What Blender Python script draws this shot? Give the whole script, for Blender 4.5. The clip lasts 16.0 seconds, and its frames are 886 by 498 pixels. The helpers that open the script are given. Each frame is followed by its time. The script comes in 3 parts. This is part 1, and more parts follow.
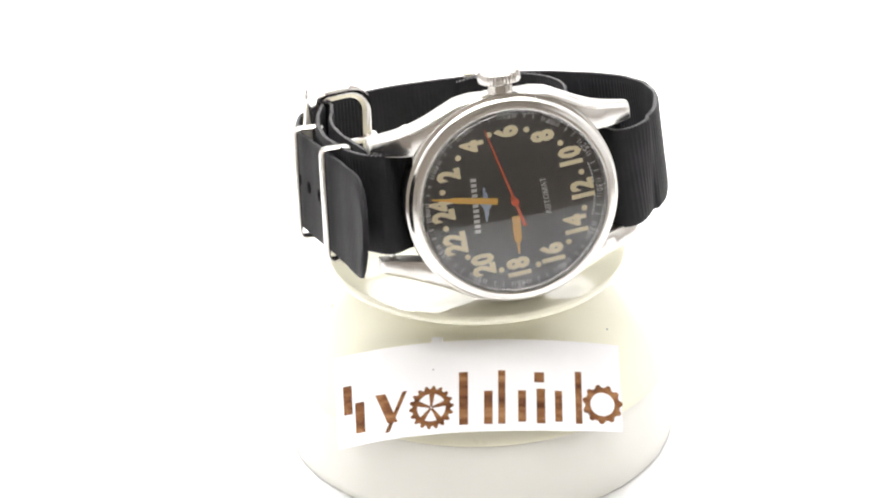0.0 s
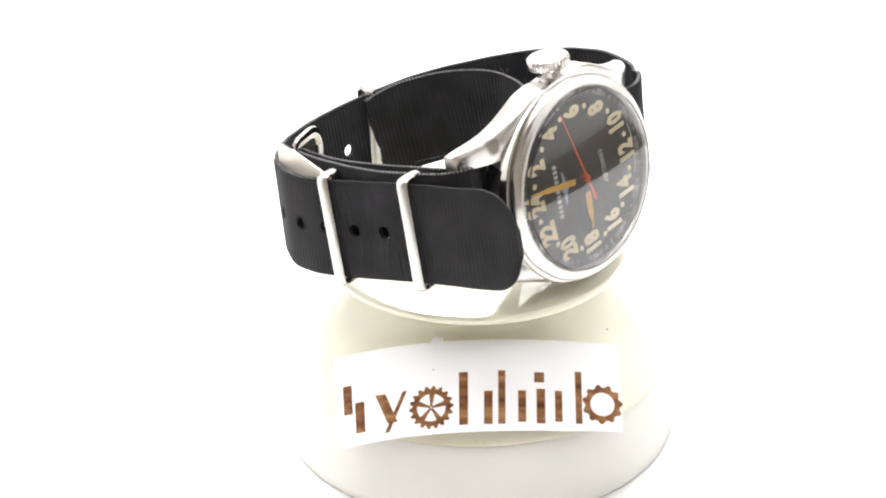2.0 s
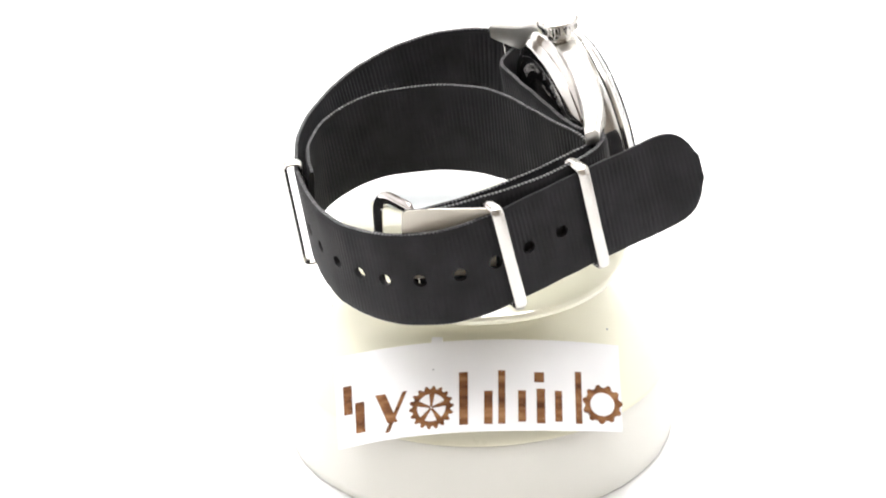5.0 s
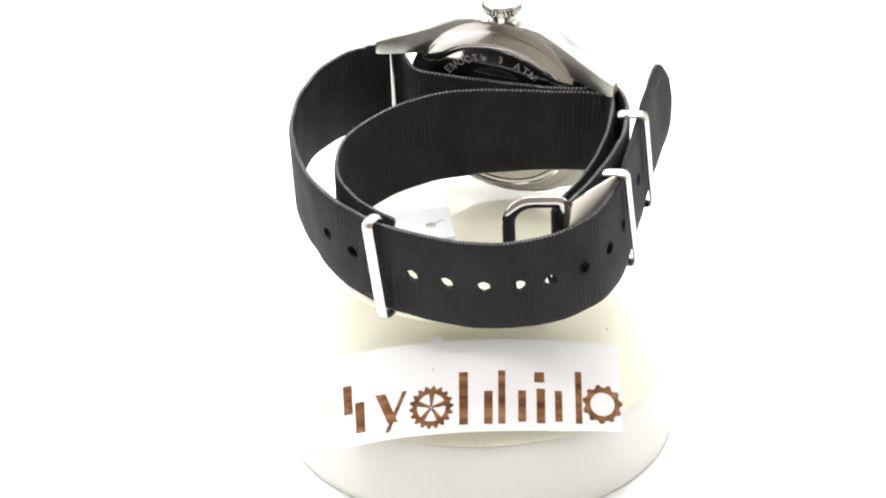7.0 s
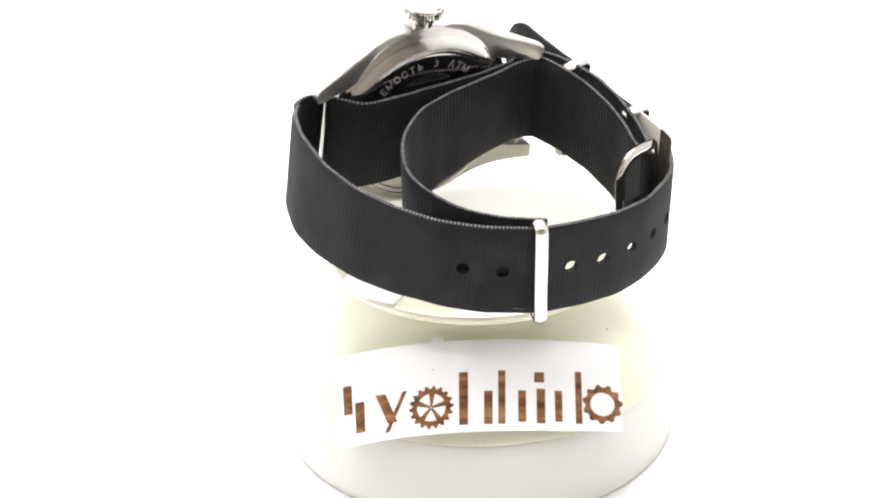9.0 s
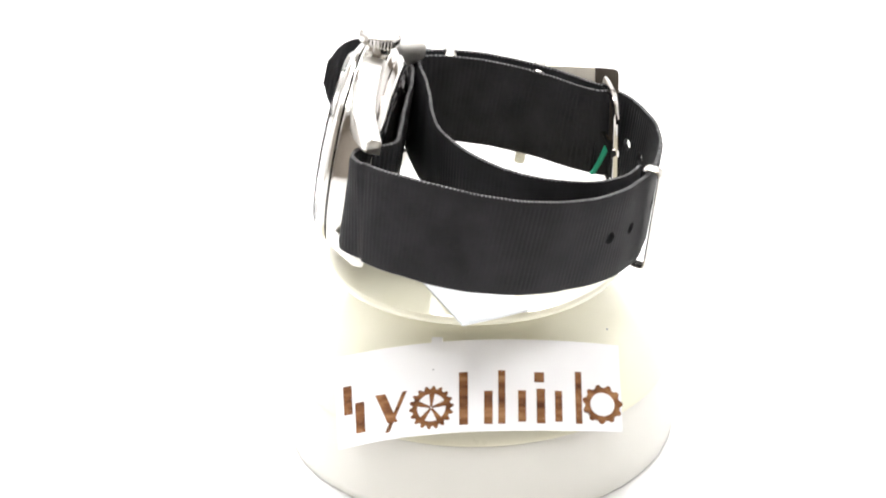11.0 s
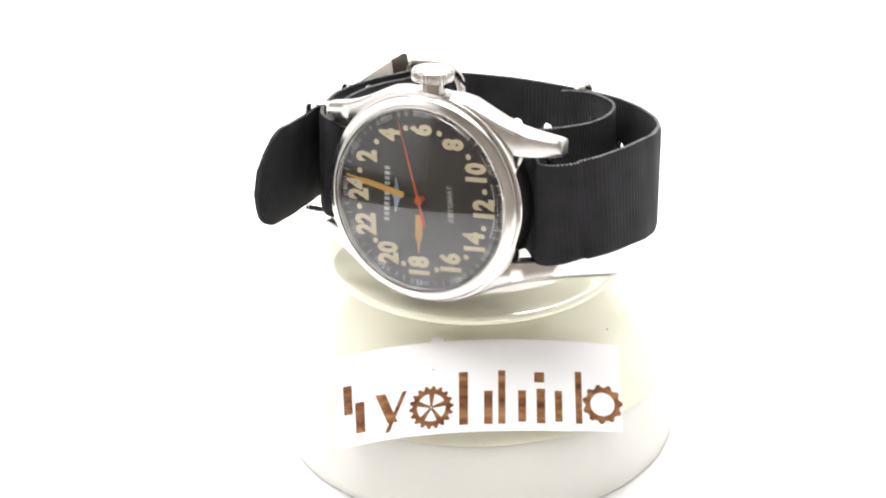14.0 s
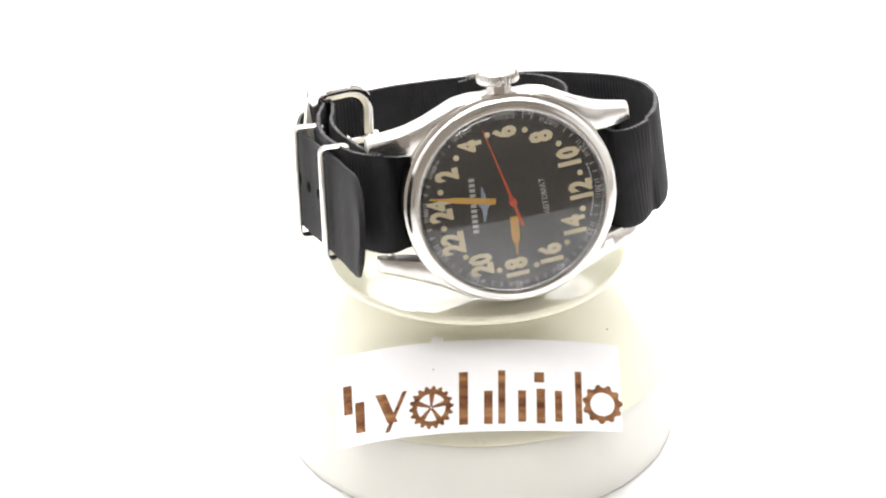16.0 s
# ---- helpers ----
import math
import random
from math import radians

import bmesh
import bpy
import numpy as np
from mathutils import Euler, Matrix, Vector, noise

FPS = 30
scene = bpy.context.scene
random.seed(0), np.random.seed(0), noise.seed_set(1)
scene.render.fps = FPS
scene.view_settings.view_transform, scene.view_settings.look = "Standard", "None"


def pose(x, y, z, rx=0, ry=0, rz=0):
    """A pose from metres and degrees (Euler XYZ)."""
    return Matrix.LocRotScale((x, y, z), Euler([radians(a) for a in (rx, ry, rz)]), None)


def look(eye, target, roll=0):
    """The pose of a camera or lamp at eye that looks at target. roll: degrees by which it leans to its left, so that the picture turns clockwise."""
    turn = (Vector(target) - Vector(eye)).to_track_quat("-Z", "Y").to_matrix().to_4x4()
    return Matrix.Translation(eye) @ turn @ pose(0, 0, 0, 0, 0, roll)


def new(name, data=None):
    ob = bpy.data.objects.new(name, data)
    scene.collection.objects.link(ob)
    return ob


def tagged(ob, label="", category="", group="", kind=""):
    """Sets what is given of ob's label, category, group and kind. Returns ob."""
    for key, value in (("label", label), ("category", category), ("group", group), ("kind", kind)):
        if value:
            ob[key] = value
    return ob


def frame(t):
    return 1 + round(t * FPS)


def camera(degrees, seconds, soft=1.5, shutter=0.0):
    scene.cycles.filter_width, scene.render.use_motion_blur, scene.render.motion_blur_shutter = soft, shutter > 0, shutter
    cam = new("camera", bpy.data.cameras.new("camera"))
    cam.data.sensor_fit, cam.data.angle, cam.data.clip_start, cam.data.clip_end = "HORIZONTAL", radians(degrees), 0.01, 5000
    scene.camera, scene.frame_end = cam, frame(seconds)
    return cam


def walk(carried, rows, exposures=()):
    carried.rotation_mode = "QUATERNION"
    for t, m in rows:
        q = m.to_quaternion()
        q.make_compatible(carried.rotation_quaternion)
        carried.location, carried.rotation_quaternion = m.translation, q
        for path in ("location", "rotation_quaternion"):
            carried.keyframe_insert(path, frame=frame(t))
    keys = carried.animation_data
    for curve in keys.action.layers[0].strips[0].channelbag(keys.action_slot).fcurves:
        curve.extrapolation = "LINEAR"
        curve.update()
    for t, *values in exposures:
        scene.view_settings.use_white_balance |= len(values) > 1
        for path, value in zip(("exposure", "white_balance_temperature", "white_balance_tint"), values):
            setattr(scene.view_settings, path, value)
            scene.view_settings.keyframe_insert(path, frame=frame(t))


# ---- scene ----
MM = 0.001


# ---- camera ----
def aim(eye, tilt, roll):
    a = radians(tilt)
    return look(eye, Vector(eye) + Vector((0, math.cos(a), -math.sin(a))), roll)


cam = camera(18.99, 16.0, soft=2.0)
EYE = aim((-0.00693, -0.47703, 0.25307), 27.947, -1.464)
walk(cam, [(0, EYE), (16, EYE)])
scene.view_settings.exposure = -0.37

# turn of the stand's plate, seconds and degrees
TURN = [(0, 0), (0.5, 8.6), (1, 17.4), (1.5, 26.8), (2, 36.6), (2.5, 46.5), (3, 56.3), (3.5, 66.1), (4, 76.5),
        (4.75, 92.6), (5.5, 109.6), (6.5, 133.2), (7, 146.0), (7.5, 159.1), (8, 172.1), (8.5, 184.9), (9, 197.4),
        (9.75, 216.6), (10.5, 236.2), (11.5, 262.2), (12, 274.7), (12.5, 287.1), (13, 299.0), (13.5, 310.0), (14, 320.2),
        (14.5, 330.3), (15, 340.4), (15.5, 350.3), (16, 359.2)]

# ---- light: a bright panel overhead, with added fill lamps and white panels ----
world = bpy.data.worlds.new("world")
scene.world = world
world.use_nodes = True
world.node_tree.nodes["Background"].inputs[0].default_value = (0.9, 0.95, 1, 1)
world.node_tree.nodes["Background"].inputs[1].default_value = 0.25


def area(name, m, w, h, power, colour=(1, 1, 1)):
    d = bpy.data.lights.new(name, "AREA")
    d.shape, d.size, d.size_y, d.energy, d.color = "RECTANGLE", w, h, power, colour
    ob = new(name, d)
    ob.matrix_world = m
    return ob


area("overhead_lamp", look((0, 0.02, 0.60), (0, 0, 0)), 0.62, 0.55, 2.3, (1, 0.985, 0.96))
# added fill strips, no such lamps in view, which wash the sides and back
area("fill_strip", look((-0.34, -0.05, 0.58), (-0.46, -0.05, 0.28)), 0.10, 0.80, 3.7, (1, 0.99, 0.97))
area("fill_strip", look((0.34, -0.05, 0.58), (0.46, -0.05, 0.28)), 0.10, 0.80, 1.4, (1, 0.99, 0.97))
area("fill_strip", look((0, 0.34, 0.60), (0, 0.40, 0.1)), 0.55, 0.10, 4.8, (1, 0.99, 0.97))
# added fill above the roof, out of view, to brighten the room in reflections
area("room_fill_lamp", look((0, 0.25, 1.66), (0, 0.2, 0)), 0.5, 0.5, 58, (1, 0.94, 0.88))


# ---- materials ----


def mat(name, colour, rough=0.5, metal=0.0, spec=0.5):
    m = bpy.data.materials.new(name)
    m.use_nodes = True
    b = m.node_tree.nodes["Principled BSDF"]
    b.inputs["Base Color"].default_value = (*colour, 1)
    b.inputs["Roughness"].default_value = rough
    b.inputs["Metallic"].default_value = metal
    b.inputs["Specular IOR Level"].default_value = spec
    return m, m.node_tree, b


def noise_of(nt, scale, detail=4.0, stretch=None, coord="Object"):
    tc = nt.nodes.new("ShaderNodeTexCoord")
    n = nt.nodes.new("ShaderNodeTexNoise")
    n.inputs["Scale"].default_value, n.inputs["Detail"].default_value = scale, detail
    src = tc.outputs[coord]
    if stretch:
        mp = nt.nodes.new("ShaderNodeMapping")
        mp.inputs["Scale"].default_value = stretch
        nt.links.new(src, mp.inputs[0])
        src = mp.outputs[0]
    nt.links.new(src, n.inputs["Vector"])
    return n.outputs["Fac"]


def ramp(nt, fac, stops):
    r = nt.nodes.new("ShaderNodeValToRGB")
    while len(r.color_ramp.elements) < len(stops):
        r.color_ramp.elements.new(0.5)
    for e, (p, c) in zip(r.color_ramp.elements, stops):
        e.position = p
        e.color = (*c, 1) if len(c) == 3 else c
    nt.links.new(fac, r.inputs[0])
    return r.outputs[0]


def grey(a):
    return (a, a, a)


def bump(nt, b, fac, dist, strength=1.0):
    n = nt.nodes.new("ShaderNodeBump")
    n.inputs["Distance"].default_value, n.inputs["Strength"].default_value = dist, strength
    nt.links.new(fac, n.inputs["Height"])
    nt.links.new(n.outputs[0], b.inputs["Normal"])
    return n


def plain(name, c0, c1, rough, scale, relief=0.0, spec=0.5):
    """A dielectric that varies between two colours, with fine relief."""
    m, nt, b = mat(name, c0, rough, 0, spec)
    f = noise_of(nt, scale)
    nt.links.new(ramp(nt, f, [(0.3, c0), (0.7, c1)]), b.inputs["Base Color"])
    g = noise_of(nt, scale * 7)
    nt.links.new(ramp(nt, g, [(0.3, grey(rough * 0.85)), (0.7, grey(min(1, rough * 1.15)))]), b.inputs["Roughness"])
    if relief:
        bump(nt, b, g, relief)
    return m


def steel(name, colour, rough, brushed=0.0):
    m, nt, b = mat(name, colour, rough, 1.0)
    g = noise_of(nt, 2600, 2, (0.06, 1, 1) if brushed else None)
    lo, hi = (0.9, 1.12) if brushed else (0.75, 1.3)
    nt.links.new(ramp(nt, g, [(0.25, grey(rough * lo)), (0.75, grey(rough * hi))]), b.inputs["Roughness"])
    f = noise_of(nt, 90, 3)
    nt.links.new(ramp(nt, f, [(0.3, tuple(c * 0.93 for c in colour)), (0.7, tuple(min(1, c * 1.05) for c in colour))]), b.inputs["Base Color"])
    return m


def nylon():
    m, nt, b = mat("black_nylon", (0.013, 0.013, 0.015), 0.72, 0, 0.2)
    uv = nt.nodes.new("ShaderNodeUVMap")
    w = nt.nodes.new("ShaderNodeTexWave")
    w.bands_direction, w.wave_profile = "X", "SIN"
    w.inputs["Scale"].default_value = 0.314 / 0.95
    w.inputs["Distortion"].default_value = 0.35
    w.inputs["Detail"].default_value = 2
    w.inputs["Detail Scale"].default_value = 1.5
    nt.links.new(uv.outputs[0], w.inputs["Vector"])
    f = noise_of(nt, 160)
    nt.links.new(ramp(nt, f, [(0.3, (0.011, 0.011, 0.0125)), (0.75, (0.020, 0.020, 0.0225))]), b.inputs["Base Color"])
    k = nt.nodes.new("ShaderNodeBump")
    k.inputs["Distance"].default_value, k.inputs["Strength"].default_value = 0.0002, 0.9
    soft = ramp(nt, noise_of(nt, 110, 2), [(0.38, grey(0.25)), (0.62, grey(1.0))])
    mul = nt.nodes.new("ShaderNodeMath")
    mul.operation = "MULTIPLY"
    nt.links.new(w.outputs["Fac"], mul.inputs[0])
    nt.links.new(soft, mul.inputs[1])
    sep = nt.nodes.new("ShaderNodeSeparateXYZ")
    nt.links.new(uv.outputs[0], sep.inputs[0])
    outer = nt.nodes.new("ShaderNodeMath")
    outer.operation = "GREATER_THAN"
    outer.inputs[1].default_value = 20
    nt.links.new(sep.outputs[1], outer.inputs[0])
    back = nt.nodes.new("ShaderNodeMath")
    back.operation = "MULTIPLY_ADD"
    back.inputs[1].default_value = -40
    nt.links.new(outer.outputs[0], back.inputs[0])
    nt.links.new(sep.outputs[1], back.inputs[2])
    ab = nt.nodes.new("ShaderNodeMath")
    ab.operation = "ABSOLUTE"
    nt.links.new(back.outputs[0], ab.inputs[0])
    worn = nt.nodes.new("ShaderNodeMapRange")
    worn.inputs[3].default_value, worn.inputs[4].default_value = 1.0, 0.4
    nt.links.new(outer.outputs[0], worn.inputs[0])
    mul3 = nt.nodes.new("ShaderNodeMath")
    mul3.operation = "MULTIPLY"
    nt.links.new(worn.outputs[0], mul3.inputs[0])
    rim = nt.nodes.new("ShaderNodeMapRange")
    rim.inputs[1].default_value, rim.inputs[2].default_value, rim.inputs[3].default_value, rim.inputs[4].default_value = 8.6, 9.0, 1.0, 0.15
    nt.links.new(ab.outputs[0], rim.inputs[0])
    mul2 = nt.nodes.new("ShaderNodeMath")
    mul2.operation = "MULTIPLY"
    nt.links.new(mul.outputs[0], mul2.inputs[0])
    nt.links.new(rim.outputs[0], mul3.inputs[1])
    nt.links.new(mul3.outputs[0], mul2.inputs[1])
    nt.links.new(mul2.outputs[0], k.inputs["Height"])
    fine = noise_of(nt, 5200, 2)
    k2 = nt.nodes.new("ShaderNodeBump")
    k2.inputs["Distance"].default_value, k2.inputs["Strength"].default_value = 0.00006, 0.6
    nt.links.new(fine, k2.inputs["Height"])
    nt.links.new(k.outputs[0], k2.inputs["Normal"])
    nt.links.new(k2.outputs[0], b.inputs["Normal"])
    return m


def selvedge():
    """Woven edge thread: light loops along the edge on black."""
    m, nt, b = mat("woven_edge", (0.05, 0.05, 0.05), 0.6)
    uv = nt.nodes.new("ShaderNodeUVMap")
    w = nt.nodes.new("ShaderNodeTexWave")
    w.bands_direction, w.wave_profile = "X", "SIN"
    w.inputs["Scale"].default_value = 0.314 / 0.75
    w.inputs["Distortion"].default_value = 2.2
    w.inputs["Detail"].default_value = 2
    nt.links.new(uv.outputs[0], w.inputs["Vector"])
    f = noise_of(nt, 900, 3)
    mul = nt.nodes.new("ShaderNodeMath")
    mul.operation = "MULTIPLY"
    nt.links.new(w.outputs["Fac"], mul.inputs[0])
    nt.links.new(f, mul.inputs[1])
    nt.links.new(ramp(nt, mul.outputs[0], [(0.22, (0.012, 0.012, 0.014)), (0.5, (0.22, 0.22, 0.23))]), b.inputs["Base Color"])
    bump(nt, b, w.outputs["Fac"], 0.0002)
    return m


def clear_glass(name, ior=1.5):
    m, nt, b = mat(name, (1, 1, 1), 0.01)
    b.inputs["Transmission Weight"].default_value = 1.0
    b.inputs["IOR"].default_value = ior
    return m


def wood_print():
    m, nt, b = mat("brown_wood_print", (0.2, 0.09, 0.04), 0.75, 0, 0.2)
    f = noise_of(nt, 260, 5, (0.25, 2.2, 2.2))
    nt.links.new(ramp(nt, f, [(0.3, (0.075, 0.028, 0.012)), (0.5, (0.20, 0.085, 0.035)), (0.72, (0.33, 0.17, 0.08))]), b.inputs["Base Color"])
    return m


CREAM = plain("cream_plastic", (0.77, 0.75, 0.61), (0.80, 0.78, 0.65), 0.32, 30)
PLATE = plain("cream_gloss_plastic", (0.74, 0.72, 0.56), (0.77, 0.75, 0.61), 0.08, 30)
PLATE.node_tree.nodes["Principled BSDF"].inputs["Coat Weight"].default_value = 1.0
PLATE.node_tree.nodes["Principled BSDF"].inputs["Coat IOR"].default_value = 1.7
PLATE.node_tree.nodes["Principled BSDF"].inputs["Coat Roughness"].default_value = 0.03
SKIRT = plain("white_plastic", (0.71, 0.70, 0.66), (0.74, 0.73, 0.69), 0.35, 25)
PAPER = plain("white_paper", (0.79, 0.79, 0.81), (0.83, 0.83, 0.84), 0.7, 60, 0.00002)
BLUE_PAPER = plain("pale_blue_card", (0.80, 0.84, 0.87), (0.84, 0.87, 0.89), 0.55, 80)
SHEET = plain("white_table", (0.88, 0.88, 0.89), (0.91, 0.91, 0.91), 0.6, 6)
WALLS = plain("grey_room_wall", (0.52, 0.49, 0.45), (0.58, 0.55, 0.51), 0.9, 2)
WOOD = plain("dark_brown_wood", (0.20, 0.145, 0.10), (0.28, 0.20, 0.14), 0.5, 9, 0.0002)
STEEL = steel("polished_steel", (0.66, 0.645, 0.62), 0.10)
BRUSHED = steel("brushed_steel", (0.60, 0.585, 0.56), 0.36, 1.0)
SATIN = steel("softly_polished_steel", (0.68, 0.665, 0.64), 0.2)
KEEPER = steel("satin_steel", (0.61, 0.595, 0.57), 0.22)
DARK_STEEL = steel("mirror_steel", (0.58, 0.55, 0.53), 0.06)
NYLON = nylon()
EDGE = selvedge()
DIAL = plain("black_dial", (0.006, 0.006, 0.007), (0.010, 0.010, 0.011), 0.6, 400, 0.00001)
RING = plain("black_minute_ring", (0.012, 0.012, 0.014), (0.02, 0.02, 0.022), 0.4, 400)
LUME = plain("cream_lume", (0.82, 0.72, 0.47), (0.88, 0.79, 0.55), 0.7, 1500, 0.00004)
AMBER = plain("amber_lume", (0.80, 0.43, 0.07), (0.86, 0.50, 0.11), 0.55, 1500)
ORANGE = plain("orange_paint", (0.75, 0.085, 0.02), (0.80, 0.11, 0.03), 0.4, 900)
WHITE_INK = plain("white_ink", (0.60, 0.60, 0.61), (0.68, 0.68, 0.69), 0.6, 900)
BLUE_INK = plain("blue_white_ink", (0.30, 0.40, 0.58), (0.52, 0.60, 0.70), 0.6, 700)
ENGRAVED = plain("grey_engraving", (0.30, 0.30, 0.31), (0.40, 0.40, 0.41), 0.5, 900)
BLACK = plain("black_paint", (0.008, 0.008, 0.009), (0.012, 0.012, 0.012), 0.3, 500)
GREEN = plain("green_thread", (0.0, 0.22, 0.12), (0.01, 0.30, 0.17), 0.7, 900)
CARD = plain("beige_card", (0.70, 0.66, 0.58), (0.75, 0.71, 0.63), 0.35, 120)
DARK_CARD = plain("dark_brown_card", (0.06, 0.05, 0.042), (0.09, 0.075, 0.06), 0.2, 120)
GLASS = clear_glass("crystal_glass", 1.58)
BROWN = wood_print()


# ---- mesh tools ----
def part(name, bm, material, parent=None, label="", m=None, smooth=35):
    """Links a bmesh as one mesh object under a thing or a part."""
    me = bpy.data.meshes.new(name)
    bmesh.ops.recalc_face_normals(bm, faces=bm.faces)
    if smooth:
        for f in bm.faces:
            f.smooth = True
        for e in bm.edges:
            e.smooth = len(e.link_faces) == 2 and e.calc_face_angle(0) < radians(smooth)
    bm.to_mesh(me)
    bm.free()
    for mt in material if isinstance(material, (list, tuple)) else [material]:
        me.materials.append(mt)
    ob = new(name, me)
    ob.parent = parent
    if m is not None:
        ob.matrix_basis = m
    return tagged(ob, label)


def thing(name, label, category, group="", kind=""):
    return tagged(new(name), label, category, group, kind)


def lathe(profile, n=96, bm=None, closed=False):
    """Turns (radius, height) pairs in mm about z."""
    bm = bm or bmesh.new()
    rings = []
    for r, z in profile:
        if r < 1e-6:
            rings.append([bm.verts.new((0, 0, z * MM))])
        else:
            rings.append([bm.verts.new((r * MM * math.cos(2 * math.pi * i / n), r * MM * math.sin(2 * math.pi * i / n), z * MM)) for i in range(n)])
    pairs = list(zip(rings, rings[1:])) + ([(rings[-1], rings[0])] if closed else [])
    for a, b in pairs:
        for i in range(n):
            j = (i + 1) % n
            if len(a) == 1 and len(b) == 1:
                continue
            if len(a) == 1:
                bm.faces.new((a[0], b[i], b[j]))
            elif len(b) == 1:
                bm.faces.new((a[i], a[j], b[0]))
            else:
                bm.faces.new((a[i], a[j], b[j], b[i]))
    return bm


def prism(outline, z0, z1, bm=None):
    """A flat shape in mm, between two heights."""
    bm = bm or bmesh.new()
    lo = [bm.verts.new((x * MM, y * MM, z0 * MM)) for x, y in outline]
    hi = [bm.verts.new((x * MM, y * MM, z1 * MM)) for x, y in outline]
    bm.faces.new(lo[::-1])
    bm.faces.new(hi)
    for i in range(len(lo)):
        j = (i + 1) % len(lo)
        bm.faces.new((lo[i], lo[j], hi[j], hi[i]))
    return bm


def box(x0, x1, y0, y1, z0, z1, bm=None):
    return prism([(x0, y0), (x1, y0), (x1, y1), (x0, y1)], z0, z1, bm)


def soften(bm, width, segments=2, angle=30):
    es = [e for e in bm.edges if len(e.link_faces) == 2 and e.calc_face_angle(0) > radians(angle)]
    bmesh.ops.bevel(bm, geom=es, offset=width * MM, segments=segments, profile=0.5, affect="EDGES", clamp_overlap=True)
    return bm


def sweep(points, frames, section, closed=True):
    """Carries a closed section (list of a, b) along points with frames (side, out)."""
    bm = bmesh.new()
    rings = [[bm.verts.new(p + s * a + o * b) for a, b in section] for p, (s, o) in zip(points, frames)]
    n = len(section)
    idx = list(range(len(rings)))
    for i in (idx if closed else idx[:-1]):
        a, b = rings[i], rings[(i + 1) % len(rings)]
        for k in range(n):
            bm.faces.new((a[k], a[(k + 1) % n], b[(k + 1) % n], b[k]))
    if not closed:
        bm.faces.new(rings[0][::-1])
        bm.faces.new(rings[-1])
    return bm


def letters(name, body, size, parent, material, m, bold=0.0, thick=0.03, label=""):
    """Words in the built-in font as a thin mesh, sizes in mm."""
    cu = bpy.data.curves.new(name, "FONT")
    cu.body, cu.size, cu.align_x, cu.align_y = body, size, "CENTER", "CENTER"
    cu.offset, cu.extrude, cu.resolution_u = bold, thick, 2
    tmp = bpy.data.objects.new(name, cu)
    scene.collection.objects.link(tmp)
    me = bpy.data.meshes.new_from_object(tmp.evaluated_get(bpy.context.evaluated_depsgraph_get()))
    bpy.data.objects.remove(tmp)
    bpy.data.curves.remove(cu)
    me.transform(Matrix.Scale(MM, 4))
    me.materials.clear()
    me.materials.append(material)
    ob = new(name, me)
    ob.parent = parent
    ob.matrix_basis = m
    return tagged(ob, label)


# ---- surroundings: table, sweep, added white walls and roof ----
GROUND_Z = -40.2


def build_tent():
    bm = bmesh.new()
    prof = [(-350, GROUND_Z), (320, GROUND_Z)]
    prof += [(320 + 120 * math.sin(a), GROUND_Z + 120 - 120 * math.cos(a)) for a in [radians(10 * i) for i in range(1, 10)]]
    prof += [(440, 640)]
    prof += [(446, 640), (446, GROUND_Z - 5), (-350, GROUND_Z - 5)]
    side = [[bm.verts.new((x * MM, y * MM, z * MM)) for y, z in prof] for x in (-285, 285)]
    for i in range(len(prof)):
        j = (i + 1) % len(prof)
        bm.faces.new((side[0][i], side[0][j], side[1][j], side[1][i]))
    tagged(part("ground", bm, SHEET, None, "white table sheet sweeping up into a white backdrop"), "", "table", "", "structure")
    # the sheet spreads wider behind the stand
    for nm, b in (("ground_wing_west", box(-460, -285.2, 60, 446, GROUND_Z - 5, GROUND_Z)), ("ground_wing_east", box(285.2, 460, 60, 446, GROUND_Z - 5, GROUND_Z))):
        tagged(part(nm, b, SHEET, None, "white sheet on the table behind the stand"), "", "table", "", "structure")
    tagged(part("table_block", box(-280, 280, -345, 440, -760, GROUND_Z - 5.2), WOOD, None, "dark brown wooden table under the white sheet"), "", "table", "", "structure")
    # side panels and roof are added out of view to bounce and block light
    for nm, b in (("wall_west", box(-470, -462, -350, 450, GROUND_Z, 640)), ("wall_east", box(462, 470, -350, 450, GROUND_Z, 640))):
        tagged(part(nm, b, SHEET, None, "added white side panel, out of view, that bounces light"), "", "wall", "", "structure")
    tagged(part("ceiling", box(-470, 470, -350, 450, 644, 652), SHEET, None, "added white roof, out of view, that bounces and blocks light"), "", "ceiling", "", "structure")
    # the dim room round the added panels
    for nm, b in (("room_wall_west", box(-1520, -1500, -1600, 1500, -760, 1700)), ("room_wall_east", box(1500, 1520, -1600, 1500, -760, 1700)),
                  ("room_wall_south", box(-1500, 1500, -1600, -1580, -760, 1700)), ("room_wall_north", box(-1500, 1500, 1480, 1500, -760, 1700)), ("room_ceiling", box(-1500, 1500, -1580, 1480, 1680, 1700))):
        tagged(part(nm, b, WALLS, None, "plain beige wall of a dim room"), "", "wall", "", "structure")
    tagged(part("floor", box(-1500, 1500, -1580, 1480, -780, -761), WOOD, None, "dark brown wooden floor of a dim room"), "", "floor", "", "structure")


build_tent()


